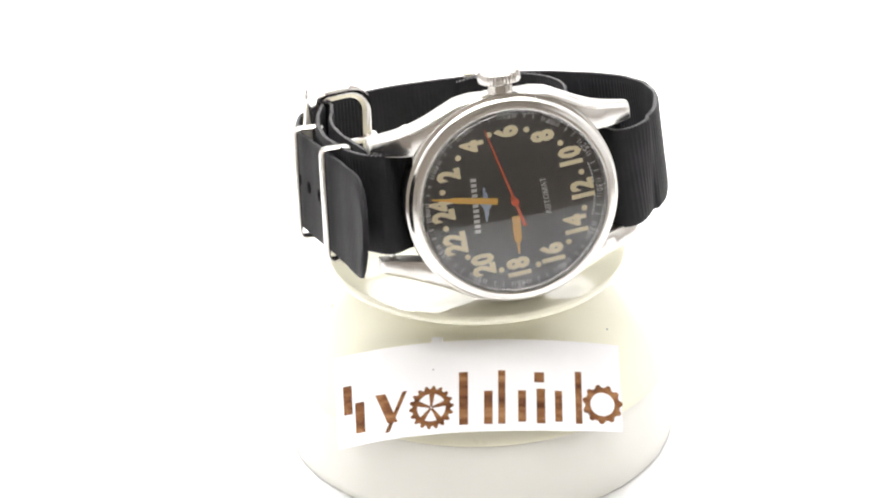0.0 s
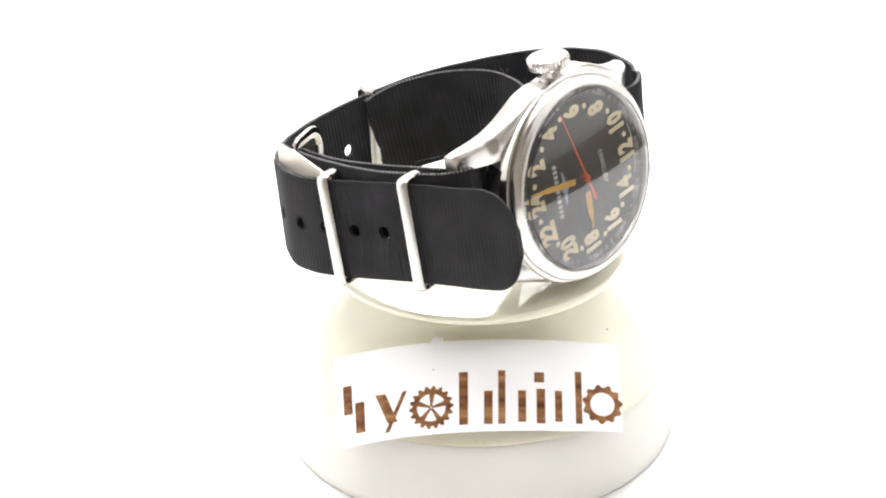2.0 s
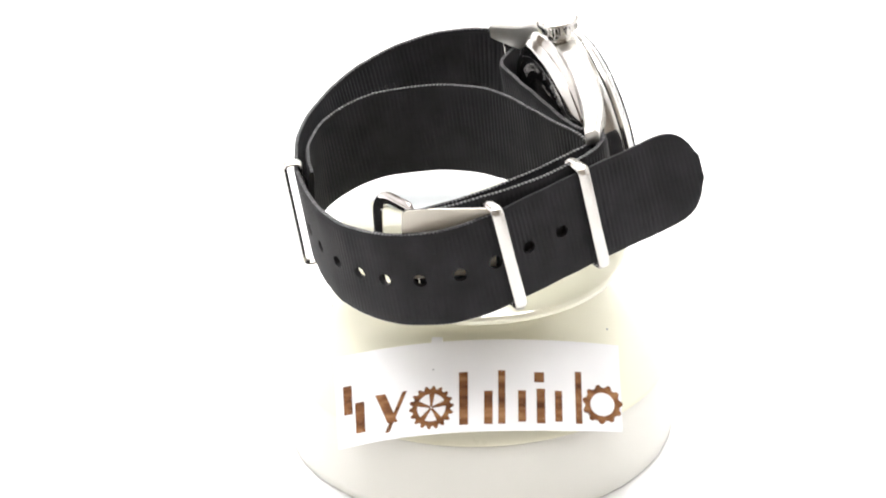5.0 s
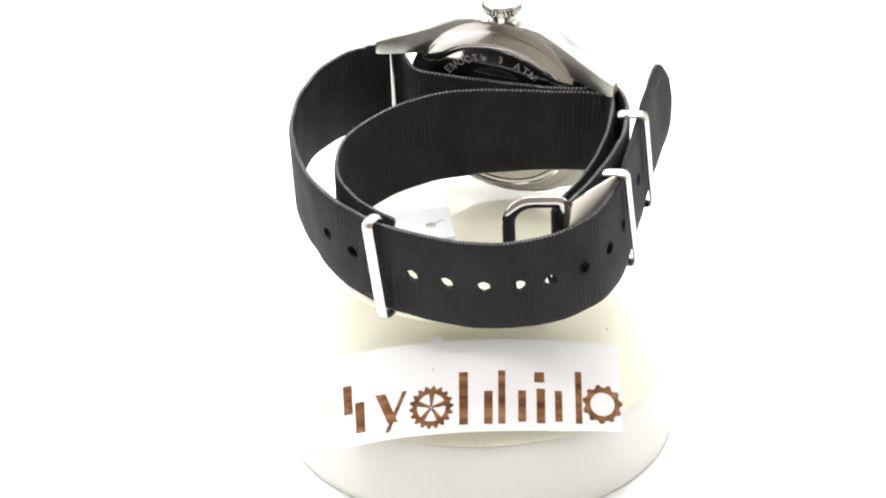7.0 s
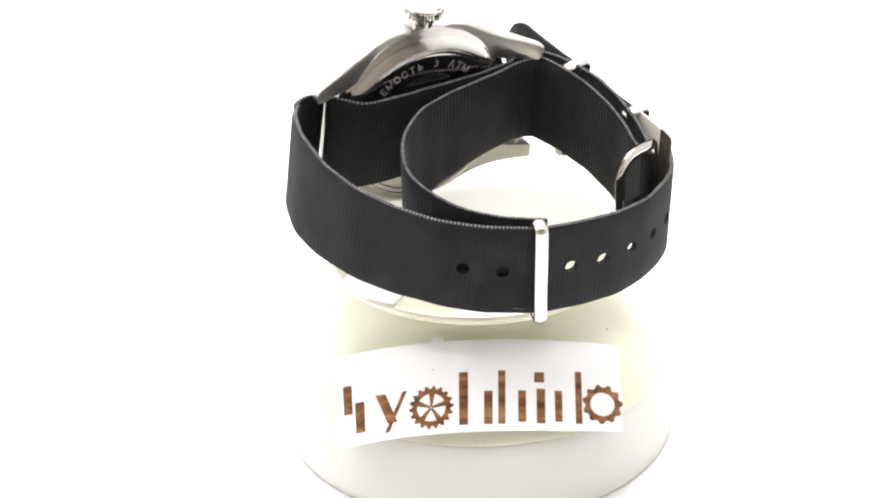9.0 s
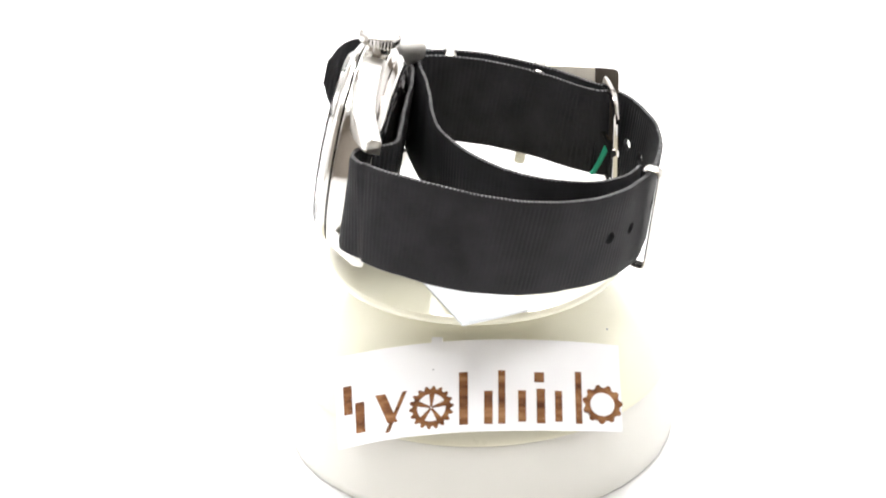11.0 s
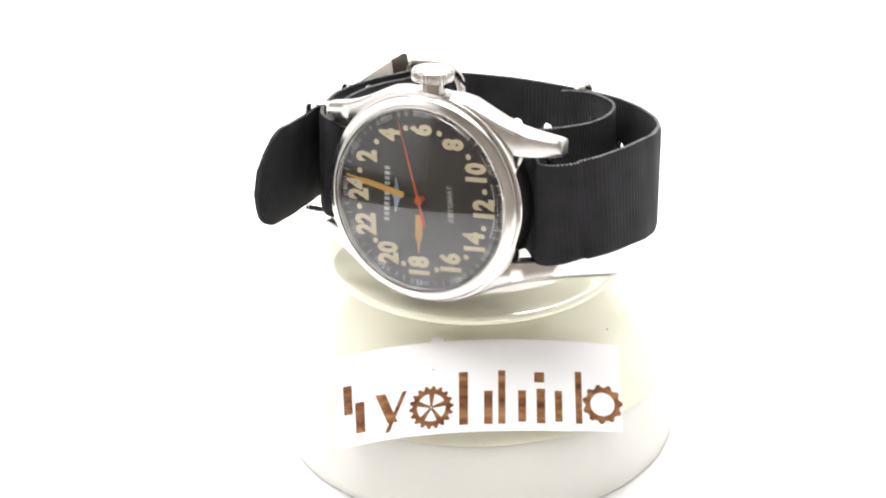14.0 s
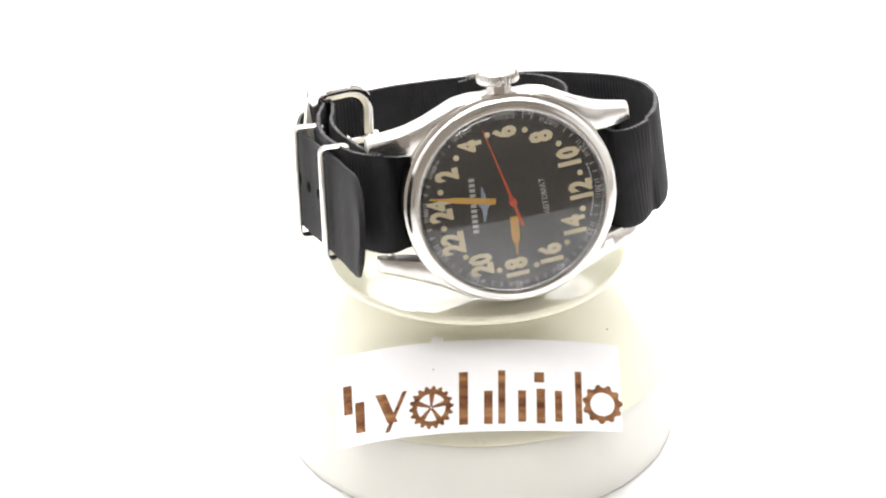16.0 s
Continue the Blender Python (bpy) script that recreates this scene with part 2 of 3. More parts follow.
# ---- the display stand ----
def build_stand():
    st = thing("display_stand", "round cream plastic turntable base with conical top on white table", "display stand")
    part("skirt", lathe([(0, -40.2), (39.3, -40.2), (40.0, -39.9), (40.3, -39.2), (40.2, -37.5), (39.8, -31), (39.5, -26), (39.2, -23.9), (38.9, -23.4), (0, -23.4)], 160), SKIRT, st, "white plastic lower wall")
    part("cone", lathe([(0, -23.25), (38.8, -23.25), (39.5, -22.9), (39.4, -22.3), (36.6, -19.2), (33.2, -15.9), (30.2, -12.6), (27.5, -9.2), (25.4, -5.8), (24.6, -4.6), (23.8, -4.2), (0, -4.2)], 160), CREAM, st, "cream plastic cone")
    part("hub", lathe([(0, -4.0), (9, -4.0), (9, -1.4), (0, -1.4)], 48), SKIRT, st)
    part("dust_speck", lathe([(0, -0.1), (0.28, -0.1), (0.2, 0.12), (0, 0.15)], 8), ENGRAVED, st, "grey dust speck", pose(25.6 * MM, -14.4 * MM, -11.6 * MM, 30, 45, 0))
    return st


def build_plate():
    pl = thing("turntable_plate", "thin glossy cream plastic disc turning on a display stand", "turntable")
    part("disc", lathe([(0, -1.2), (29.6, -1.2), (30.2, -0.9), (30.5, -0.3), (30.5, 0.3), (30.2, 0.8), (29.6, 1.0), (0, 1.0)], 160), PLATE, pl)
    return pl


build_stand()
PLATE_THING = build_plate()

# ---- the paper sign on the cone ----
# Corners and mid points of the sheet, mm: the ends fall back and down.


def sheet_at(u, v):
    """u -1..1 across, v 0..1 upward."""
    k = u * u
    bx, tx = (-28.4 if u < 0 else 27.5), (-29.2 if u < 0 else 27.4)
    bot = Vector((bx * abs(u) - 0.56 * (1 - k), -37.6 + 6.6 * k, -20.66 + (-7.5 if u < 0 else -5.1) * k))
    top = Vector((tx * abs(u) - 0.06 * (1 - k), -25.9 + 7.4 * k, -6.82 + (-7.7 if u < 0 else -6.4) * k))
    return bot.lerp(top, v) + Vector((0, -2.0 - 0.4 * (1 - v), 1.3 + 0.3 * (1 - v)))


def sheet_normal(u, v):
    a = sheet_at(u + 0.01, v) - sheet_at(u - 0.01, v)
    b = sheet_at(u, v + 0.01) - sheet_at(u, v - 0.01)
    n = a.cross(b).normalized()
    return n if n.y < 0 else -n


def on_sheet(bm, lift, thick):
    """Wraps a flat bmesh with x = u, y = v (z 0 or 1) onto the sheet."""
    for v in bm.verts:
        u, w, z = v.co
        v.co = (sheet_at(u, w) + sheet_normal(u, w) * (lift + thick * z)) * MM
    return bm


def flat(outline):
    bm = bmesh.new()
    lo = [bm.verts.new((x, y, 0)) for x, y in outline]
    hi = [bm.verts.new((x, y, 1)) for x, y in outline]
    bm.faces.new(lo[::-1])
    bm.faces.new(hi)
    for i in range(len(lo)):
        j = (i + 1) % len(lo)
        bm.faces.new((lo[i], lo[j], hi[j], hi[i]))
    return bm


def build_sign():
    sg = thing("paper_sign", "white paper strip with a brown wood-grain emblem, stuck on the cone", "sign")
    bm = bmesh.new()
    nu, nv = 40, 6
    g = [[[bm.verts.new((-1 + 2 * i / nu, j / nv, z)) for j in range(nv + 1)] for i in range(nu + 1)] for z in (0, 1)]
    for i in range(nu):
        for j in range(nv):
            bm.faces.new((g[0][i][j], g[0][i + 1][j], g[0][i + 1][j + 1], g[0][i][j + 1]))
            bm.faces.new((g[1][i][j], g[1][i][j + 1], g[1][i + 1][j + 1], g[1][i + 1][j]))
    for i in range(nu):
        for j in (0, nv):
            bm.faces.new((g[0][i][j], g[0][i + 1][j], g[1][i + 1][j], g[1][i][j]))
    for j in range(nv):
        for i in (0, nu):
            bm.faces.new((g[0][i][j], g[0][i][j + 1], g[1][i][j + 1], g[1][i][j]))
    part("sheet", on_sheet(bm, 0, 0.15), PAPER, sg)
    # small torn tab on the upper edge
    part("tab", on_sheet(flat([(-0.33, 0.985), (-0.25, 0.985), (-0.255, 1.05), (-0.325, 1.06)]), 0, 0.15), PAPER, sg, "torn paper tab")

    def bar(name, pts):
        part(name, on_sheet(flat(pts), 0.16, 0.05), BROWN, sg, "brown wood-grain bar", smooth=0)

    def gear(name, cu, cv, r, teeth, hole, spokes):
        """A toothed ring; r in u units."""
        k = 57.0 / 2 / 18.6
        bm = bmesh.new()
        n = teeth * 4
        out, inn = [], []
        for i in range(n):
            a = 2 * math.pi * i / n
            rr = r * (1.0 if i % 4 in (0, 1) else 0.86)
            out.append((cu + rr * math.cos(a), cv + rr * math.sin(a) * k))
            inn.append((cu + r * hole * math.cos(a), cv + r * hole * math.sin(a) * k))
        for i in range(n):
            j = (i + 1) % n
            q = [out[i], out[j], inn[j], inn[i]]
            lo = [bm.verts.new((*p, 0)) for p in q]
            hi = [bm.verts.new((*p, 1)) for p in q]
            bm.faces.new(hi)
            bm.faces.new(lo[::-1])
            for a, b in ((0, 1), (2, 3)):
                bm.faces.new((lo[a], lo[b], hi[b], hi[a]))
        for s in range(spokes):
            a = 2 * math.pi * (s + 0.2) / spokes
            d, e = Vector((math.cos(a), math.sin(a))), Vector((-math.sin(a), math.cos(a)))
            q = [d * 0.04 * r + e * 0.04 * r, d * 0.04 * r - e * 0.04 * r, d * r * (hole + 0.03) - e * 0.13 * r, d * r * (hole + 0.03) + e * 0.13 * r]
            q = [(cu + p.x, cv + p.y * k) for p in q]
            lo = [bm.verts.new((*p, 0)) for p in q]
            hi = [bm.verts.new((*p, 1)) for p in q]
            bm.faces.new(hi)
            bm.faces.new(lo[::-1])
        part(name, on_sheet(bm, 0.16, 0.05), BROWN, sg, "brown wood-grain cog wheel", smooth=0)

    def slab(u0, u1, v0, v1, lean=0.0):
        bar("emblem_bar", [(u0, v0), (u1, v0), (u1 + lean, v1), (u0 + lean, v1)])

    slab(-0.945, -0.885, 0.35, 0.66)
    slab(-0.865, -0.80, 0.13, 0.46)
    slab(-0.64, -0.57, 0.18, 0.50, -0.08)
    slab(-0.66, -0.63, 0.08, 0.50, 0.13)
    gear("cog_wheel", -0.335, 0.29, 0.153, 18, 0.64, 5)
    slab(-0.145, -0.085, 0.08, 0.65)
    slab(0.025, 0.085, 0.08, 0.44)
    slab(0.125, 0.175, 0.08, 0.66)
    slab(0.265, 0.32, 0.10, 0.44)
    slab(0.395, 0.455, 0.08, 0.46)
    slab(0.38, 0.45, 0.53, 0.64)
    slab(0.525, 0.575, 0.10, 0.44)
    slab(0.67, 0.715, 0.08, 0.66)
    gear("cog_wheel", 0.862, 0.305, 0.145, 11, 0.60, 0)
    part("speck", on_sheet(flat([(-0.33, 0.70), (-0.31, 0.695), (-0.312, 0.712)]), 0.16, 0.04), ENGRAVED, sg, "grey fleck", smooth=0)
    return sg


build_sign()

# ---- papers lying on the plate ----


def build_papers():
    r = thing("card_tag", "white card tag with punched hole lying on turntable disc", "tag")
    # a thin card with a real hole: quads round an eight-sided opening
    out = [(13.6, -10.1), (16.8, -7.0), (26.5, 2.4), (33.2, 8.8), (28.4, 14.0), (23.6, 18.9), (9.2, 4.6), (5.0, 0.4)]
    c = (12.0, -1.2)
    bm = bmesh.new()
    rings = {}
    for z in (1.15, 1.5):
        rings[z] = ([bm.verts.new((x * MM, y * MM, z * MM)) for x, y in out],
                    [bm.verts.new(((c[0] + 1.15 * math.cos(radians(-60 + 45 * i))) * MM, (c[1] + 1.15 * math.sin(radians(-60 + 45 * i))) * MM, z * MM)) for i in range(8)])
        o, h = rings[z]
        for i in range(8):
            j = (i + 1) % 8
            bm.faces.new((o[i], o[j], h[j], h[i]))
    for k in (0, 1):
        for i in range(8):
            j = (i + 1) % 8
            bm.faces.new((rings[1.15][k][i], rings[1.15][k][j], rings[1.5][k][j], rings[1.5][k][i]))
    part("card", bm, BLUE_PAPER, r)
    part("slit", prism([(11.0, -4.6), (11.16, -4.6), (11.9, -2.4), (11.74, -2.4)], 1.5, 1.53), RING, r, "thin dark slit", smooth=0)
    return [r]


PAPERS = build_papers()

# ---- the wristwatch ----
WATCH = thing("wristwatch", "steel pilot wristwatch with black 24-hour dial and black nylon strap", "watch")
# case frame: x away from the 24, y to the crown, z out of the dial
RT, UP, OUT = Vector((0.98106, 0.18883, 0.04307)), Vector((-0.07304, 0.15476, 0.98525)), Vector((0.17938, -0.96974, 0.16562))
CF = Matrix((RT, UP, OUT)).transposed().to_4x4()
CF.translation = Vector((6.84, -25.07, 23.5)) * MM


def build_case():
    part("case", lathe([(18.5, -0.7), (20.2, -0.75), (20.8, -1.0), (21.0, -1.6), (21.0, -5.6), (20.8, -6.1), (20.2, -6.4), (19.6, -6.3), (16.5, -5.9), (16.5, -3), (18.5, -3)], 128, closed=True), STEEL, WATCH, "polished steel case band", CF)
    part("bezel", lathe([(18.05, -0.2), (18.05, 0.9), (18.2, 1.2), (18.55, 1.32), (19.1, 1.2), (19.35, 0.95), (19.6, 0.9), (20.1, 0.6), (20.4, 0.1), (20.3, -0.5), (19.6, -0.7), (18.5, -0.6)], 128, closed=True), SATIN, WATCH, "stepped polished steel bezel", CF)
    dome = [(18.0, 0.8), (18.0, 2.15), (17.8, 2.4)] + [(17.8 * (1 - i / 10), 2.4 + 0.8 * (1 - (1 - i / 10) ** 2)) for i in range(1, 11)]
    under = [(17.6 * i / 10, 2.0 + 0.8 * (1 - (i / 10) ** 2)) for i in range(11)]
    part("crystal", lathe(dome + under + [(17.65, 0.8)], 96, closed=True), GLASS, WATCH, "domed clear crystal", CF)
    # case back: polished slope, dark engraved ring, glass
    part("case_back", lathe([(19.6, -5.7), (20.2, -6.42), (20.0, -6.6), (19.6, -6.95), (19.3, -7.1), (19.1, -7.4), (17.3, -8.6), (16.5, -9.0), (16.0, -9.0), (15.85, -8.75), (11.6, -8.8), (11.4, -8.72), (11.0, -8.72), (10.8, -8.85), (0, -8.95), (0, -5.8)], 128), DARK_STEEL, WATCH, "polished steel screw-down case back", CF)
    part("back_rim", lathe([(19.15, -7.35), (19.3, -7.6), (19.0, -7.95), (17.5, -8.9), (17.1, -9.0), (16.9, -8.8)], 128, closed=True), STEEL, WATCH, "bright polished rim of the case back", CF)
    back = [o for o in WATCH.children if o.name.startswith("case_back")][0]
    word = "\u0415\u041c\u041e\u0421\u0422\u042c 3 \u0410\u0422\u041c \u2022"
    for i, ch in enumerate(word):
        if ch == " ":
            continue
        a = radians(90 + (i - 6.3) * -7.7)
        # seen from behind, x runs the other way
        m = Matrix(((-1, 0, 0, 0), (0, 1, 0, 0), (0, 0, -1, 0), (0, 0, 0, 1)))
        letters("engraved_letter", ch, 2.2, back, ENGRAVED, m @ pose(13.7 * math.cos(a) * MM, 13.7 * math.sin(a) * MM, 8.86 * MM, 0, 0, math.degrees(a) - 90), 0.01, 0.02)
    # lugs: brushed flanks that run out of the case side, a polished upper face that rolls down to a blunt end
    stations = [(3.0, 20.6, 15.5, -1.1, -6.2), (6.0, 20.3, 15.0, -1.1, -6.2), (9.0, 19.3, 14.2, -1.15, -6.3), (12, 17.7, 13.0, -1.35, -6.5), (15, 16.3, 11.6, -1.9, -6.9), (18, 15.3, 10.6, -2.9, -7.5),
                (20.5, 14.7, 10.4, -4.1, -8.3), (22.8, 14.2, 10.4, -5.5, -9.2), (24.8, 13.9, 10.4, -6.8, -10.0), (25.9, 13.6, 10.6, -7.6, -10.4)]
    for sx in (1, -1):
        for sy in (1, -1):
            bm = bmesh.new()
            rings = []
            for (x, y, inner, top, bot), more in zip(stations, (0.1, 0.5, 0.95, 1.05, 0.9, 0.6, 0.4, 0.3, 0.1, 0)):
                y += more if sy > 0 else 0
                rings.append([bm.verts.new((sx * x * MM, sy * yy * MM, zz * MM)) for yy, zz in ((inner, bot), (y - 0.3, bot), (y, bot + 0.5), (y, top - 0.9), (y - 0.9, top), (inner, top + 0.1))])
            for a, b in zip(rings, rings[1:]):
                for k in range(6):
                    f = bm.faces.new((a[k], a[(k + 1) % 6], b[(k + 1) % 6], b[k]))
                    f.material_index = 1 if k in (3, 4) else 0
            bm.faces.new(rings[0])
            bm.faces.new(rings[-1][::-1])
            bmesh.ops.recalc_face_normals(bm, faces=bm.faces)
            soften(bm, 0.3, 2, 40)
            part("lug", bm, [BRUSHED, SATIN], WATCH, "steel lug with brushed flank and polished top", CF, 30)
    for sx in (1, -1):
        pts = [CF @ Vector((sx * 23.4 * MM, y * MM, -8.0 * MM)) for y in (-10.6, 10.6)]
        sec = [(0.0008 * math.cos(a), 0.0008 * math.sin(a)) for a in [2 * math.pi * i / 12 for i in range(12)]]
        part("spring_bar", sweep(pts, [(RT, OUT)] * 2, sec, False), STEEL, WATCH, "steel spring bar")


def build_crown():
    """Fluted crown on a short tube; its axis runs along the case frame's y."""
    turn = CF @ pose(0, 0.4 * MM, -3.7 * MM, -90, 0, 0)
    bm = bmesh.new()
    n = 144
    prof = [(3.6, 22.3), (4.0, 22.45), (4.15, 22.7), (4.15, 24.1), (4.0, 24.4), (3.75, 24.65)]
    rings = []
    for j, (r, z) in enumerate(prof):
        rings.append([])
        for i in range(n):
            a = 2 * math.pi * i / n
            rr = r - (0.2 if (i % 4 in (0, 1) and 0 < j < 4) else 0)
            rings[-1].append(bm.verts.new((rr * MM * math.cos(a), rr * MM * math.sin(a), z * MM)))
    for a, b in zip(rings, rings[1:]):
        for i in range(n):
            bm.faces.new((a[i], a[(i + 1) % n], b[(i + 1) % n], b[i]))
    bm.faces.new(rings[0][::-1])
    dome = [rings[-1]]
    for r, z in ((2.9, 24.95), (1.6, 25.15)):
        dome.append([bm.verts.new((r * MM * math.cos(2 * math.pi * i / n), r * MM * math.sin(2 * math.pi * i / n), z * MM)) for i in range(n)])
    for a, b in zip(dome, dome[1:]):
        for i in range(n):
            bm.faces.new((a[i], a[(i + 1) % n], b[(i + 1) % n], b[i]))
    bm.faces.new(dome[-1])
    c = part("crown", bm, STEEL, WATCH, "fluted steel crown", turn, 25)
    part("crown_tube", lathe([(0, 20.2), (2.5, 20.2), (2.5, 22.4), (0, 22.4)], 32), STEEL, c)


def build_dial():
    d = part("dial", lathe([(0, -0.5), (18.0, -0.5), (18.0, -0.02), (0, -0.02)], 96), DIAL, WATCH, "matt black 24-hour dial", CF)
    part("rehaut", lathe([(18.04, 0.0), (18.04, 0.75), (17.8, 0.75), (17.7, 0.0)], 96, closed=True), RING, WATCH, "black inner ring", CF)
    z = 0.03
    for h in range(2, 26, 2):
        a = radians(180 - 15 * h)
        r = 13.75
        m = pose(r * math.cos(a) * MM, r * math.sin(a) * MM, z * MM, 0, 0, 95) @ Matrix.Diagonal((0.74, 1, 1, 1))
        letters("hour_numeral", str(h), 5.8, d, LUME, m, 0.31, 0.05, "cream lume numeral")
        b = radians(180 - 15 * (h - 1))
        part("hour_dot", lathe([(0, 0.0), (0.58, 0.0), (0.52, 0.1), (0, 0.12)], 16), LUME, d, "cream lume dot", pose(14.1 * math.cos(b) * MM, 14.1 * math.sin(b) * MM, 0))
    for k in range(60):
        a = radians(180 - 6 * (k + 0))
        c, s = math.cos(a), math.sin(a)
        if k % 5 == 0:
            n = k if k else 60
            letters("minute_numeral", "%02d" % n, 1.75, d, WHITE_INK, pose(16.85 * c * MM, 16.85 * s * MM, 0.01 * MM, 0, 0, math.degrees(a) - 90), 0.0, 0.02, "small white numeral")
            for q in (-4.2, 4.2):
                e = a + radians(q)
                part("minute_mark", box(-0.06, 0.06, -0.45, 0.45, -0.01, 0.03), WHITE_INK, d, "", pose(16.85 * math.cos(e) * MM, 16.85 * math.sin(e) * MM, 0, 0, 0, math.degrees(e) - 90), 0)
        else:
            bm = box(-0.07, 0.07, -0.5, 0.5, -0.01, 0.03)
            part("minute_mark", bm, WHITE_INK, d, "", pose(16.85 * c * MM, 16.85 * s * MM, 0, 0, 0, math.degrees(a) - 90), 0)
    # a name in thin bars, a winged emblem and a word
    for i in range(11):
        part("name_bar", box(-0.55, 0.55, -0.34, 0.34, -0.01, 0.03), WHITE_INK, d, "small white bar", pose(-7.5 * MM, (-5.15 + 1.03 * i) * MM, 0), 0)
    part("emblem", prism([(-6.2, -0.3), (-6.6, -0.15), (-6.3, 0), (-6.6, 0.15), (-6.2, 0.3), (-5.9, 1.2), (-5.75, 3.4), (-5.45, 3.5), (-5.3, 2.4), (-5.05, 2.3), (-4.95, 1.2), (-4.4, 0.35), (-3.9, 0.2), (-3.9, -0.2), (-4.4, -0.35), (-4.95, -1.2), (-5.05, -2.3), (-5.3, -2.4), (-5.45, -3.5), (-5.75, -3.4), (-5.9, -1.2)], -0.01, 0.03), BLUE_INK, d, "pale blue winged emblem", smooth=0)
    letters("dial_word", "\u0410\u0412\u0422\u041e\u041c\u0410\u0422", 1.5, d, WHITE_INK, pose(6.4 * MM, 0, 0.01 * MM, 0, 0, 95), 0.012, 0.02, "small white word")
    for j, s in enumerate((1, -1)):
        for i in range(6):
            a = radians(s * (5.5 + 2.6 * i))
            part("arc_bar", box(-0.12, 0.12, -0.25, 0.25, -0.01, 0.03), WHITE_INK, d, "tiny white bar", pose(15.9 * math.cos(a) * MM, 15.9 * math.sin(a) * MM, 0, 0, 0, math.degrees(a)), 0)
    # hour, minute and seconds pointers
    hour = part("hour_hand", prism([(-0.28, 0.8), (-0.28, -3.4), (0.28, -3.4), (0.28, 0.8)], 0.45, 0.6), BLACK, WATCH, "black hour hand with amber lume", CF)
    part("lume_strip", prism([(-0.78, -3.0), (0.78, -3.0), (0.78, -7.6), (0.24, -8.6), (0.16, -10.6), (-0.16, -10.6), (-0.24, -8.6), (-0.78, -7.6)], 0.6, 0.75), AMBER, hour, "amber lume")
    mm_ = CF @ pose(0, 0, 0, 0, 0, -10)
    minute = part("minute_hand", prism([(1.0, 0.28), (-4, 0.28), (-4, -0.28), (1.0, -0.28)], 0.8, 0.95), BLACK, WATCH, "black minute hand with amber lume", mm_)
    part("lume_strip", prism([(-3.4, 0.62), (-3.4, -0.62), (-11.5, -0.55), (-13.4, -0.24), (-16.2, -0.14), (-16.2, 0.14), (-13.4, 0.24), (-11.5, 0.55)], 0.95, 1.1), AMBER, minute, "amber lume")
    ms = CF @ pose(0, 0, 0, 0, 0, 17)
    second = part("second_hand", prism([(-0.32, -5.2), (0.32, -5.2), (0.24, 0), (0.07, 15.8), (-0.07, 15.8), (-0.24, 0)], 1.2, 1.3), ORANGE, WATCH, "orange seconds hand", ms)
    part("hub", lathe([(0, 0), (0.75, 0), (0.75, 1.4), (0, 1.5)], 24), ORANGE, second)


build_case()
build_crown()
build_dial()


# ---- the strap ----
def spline(pts, step=0.8):
    """Catmull-Rom through mm points, spread evenly; returns places and lengths."""
    p = [Vector(q) for q in pts]
    p = [p[0] * 2 - p[1]] + p + [p[-1] * 2 - p[-2]]
    fine = []
    for a, b, c, d in zip(p, p[1:], p[2:], p[3:]):
        for k in range(24):
            t = k / 24
            fine.append(0.5 * ((2 * b) + (c - a) * t + (2 * a - 5 * b + 4 * c - d) * t * t + (3 * b - a - 3 * c + d) * t ** 3))
    fine.append(p[-2])
    cum = [0.0]
    for a, b in zip(fine, fine[1:]):
        cum.append(cum[-1] + (b - a).length)
    return fine, cum


class Ribbon:
    def __init__(self, pts, leans=False):
        self.leans = leans
        self.fine, self.cum = spline(pts)
        self.length = self.cum[-1]

    def at(self, s):
        s = max(0.0, min(self.length, s))
        i = min(max(int(np.searchsorted(self.cum, s)) - 1, 0), len(self.fine) - 2)
        f = (s - self.cum[i]) / max(1e-9, self.cum[i + 1] - self.cum[i])
        return self.fine[i].lerp(self.fine[i + 1], f)

    def axes(self, s):
        """Place, tangent, width direction (upward) and side normal."""
        t = (self.at(s + 0.6) - self.at(s - 0.6)).normalized()
        up = Vector((0, 0, 1))
        w = (up - t * up.dot(t)).normalized()
        p = self.at(s)
        n = t.cross(w)
        # beside and behind the case the band follows the case's own lean
        rel = p - Vector((6.84, -25.07, 23.5))
        near = max(0.0, min(1.0, (19 + rel.dot(OUT)) / 6)) * max(0.0, min(1.0, (31 - abs(rel.dot(RT))) / 6))
        if near and (s < 105 or not self.leans):
            w = (w.lerp((UP - t * UP.dot(t)).normalized(), near)).normalized()
            n = t.cross(w)
        if self.leans and s > 105:
            # the back of the loop leans outward at its top, the sides inward
            back = max(0.0, min(1.0, (p.y - 6) / 22))
            lean = 8.5 * back - (7 * (1 - back) if p.x > 20 else 3 * (1 - back))
            n = n if n.xy.dot(p.xy) > 0 else -n
            w = (w * math.cos(radians(lean)) + n * math.sin(radians(lean))).normalized()
            n = t.cross(w)
        return p, t, w, n

    def nearest(self, x, y, lo=0.0):
        best = min((((p.x - x) ** 2 + (p.y - y) ** 2, c) for p, c in zip(self.fine, self.cum) if c >= lo))
        return best[1]


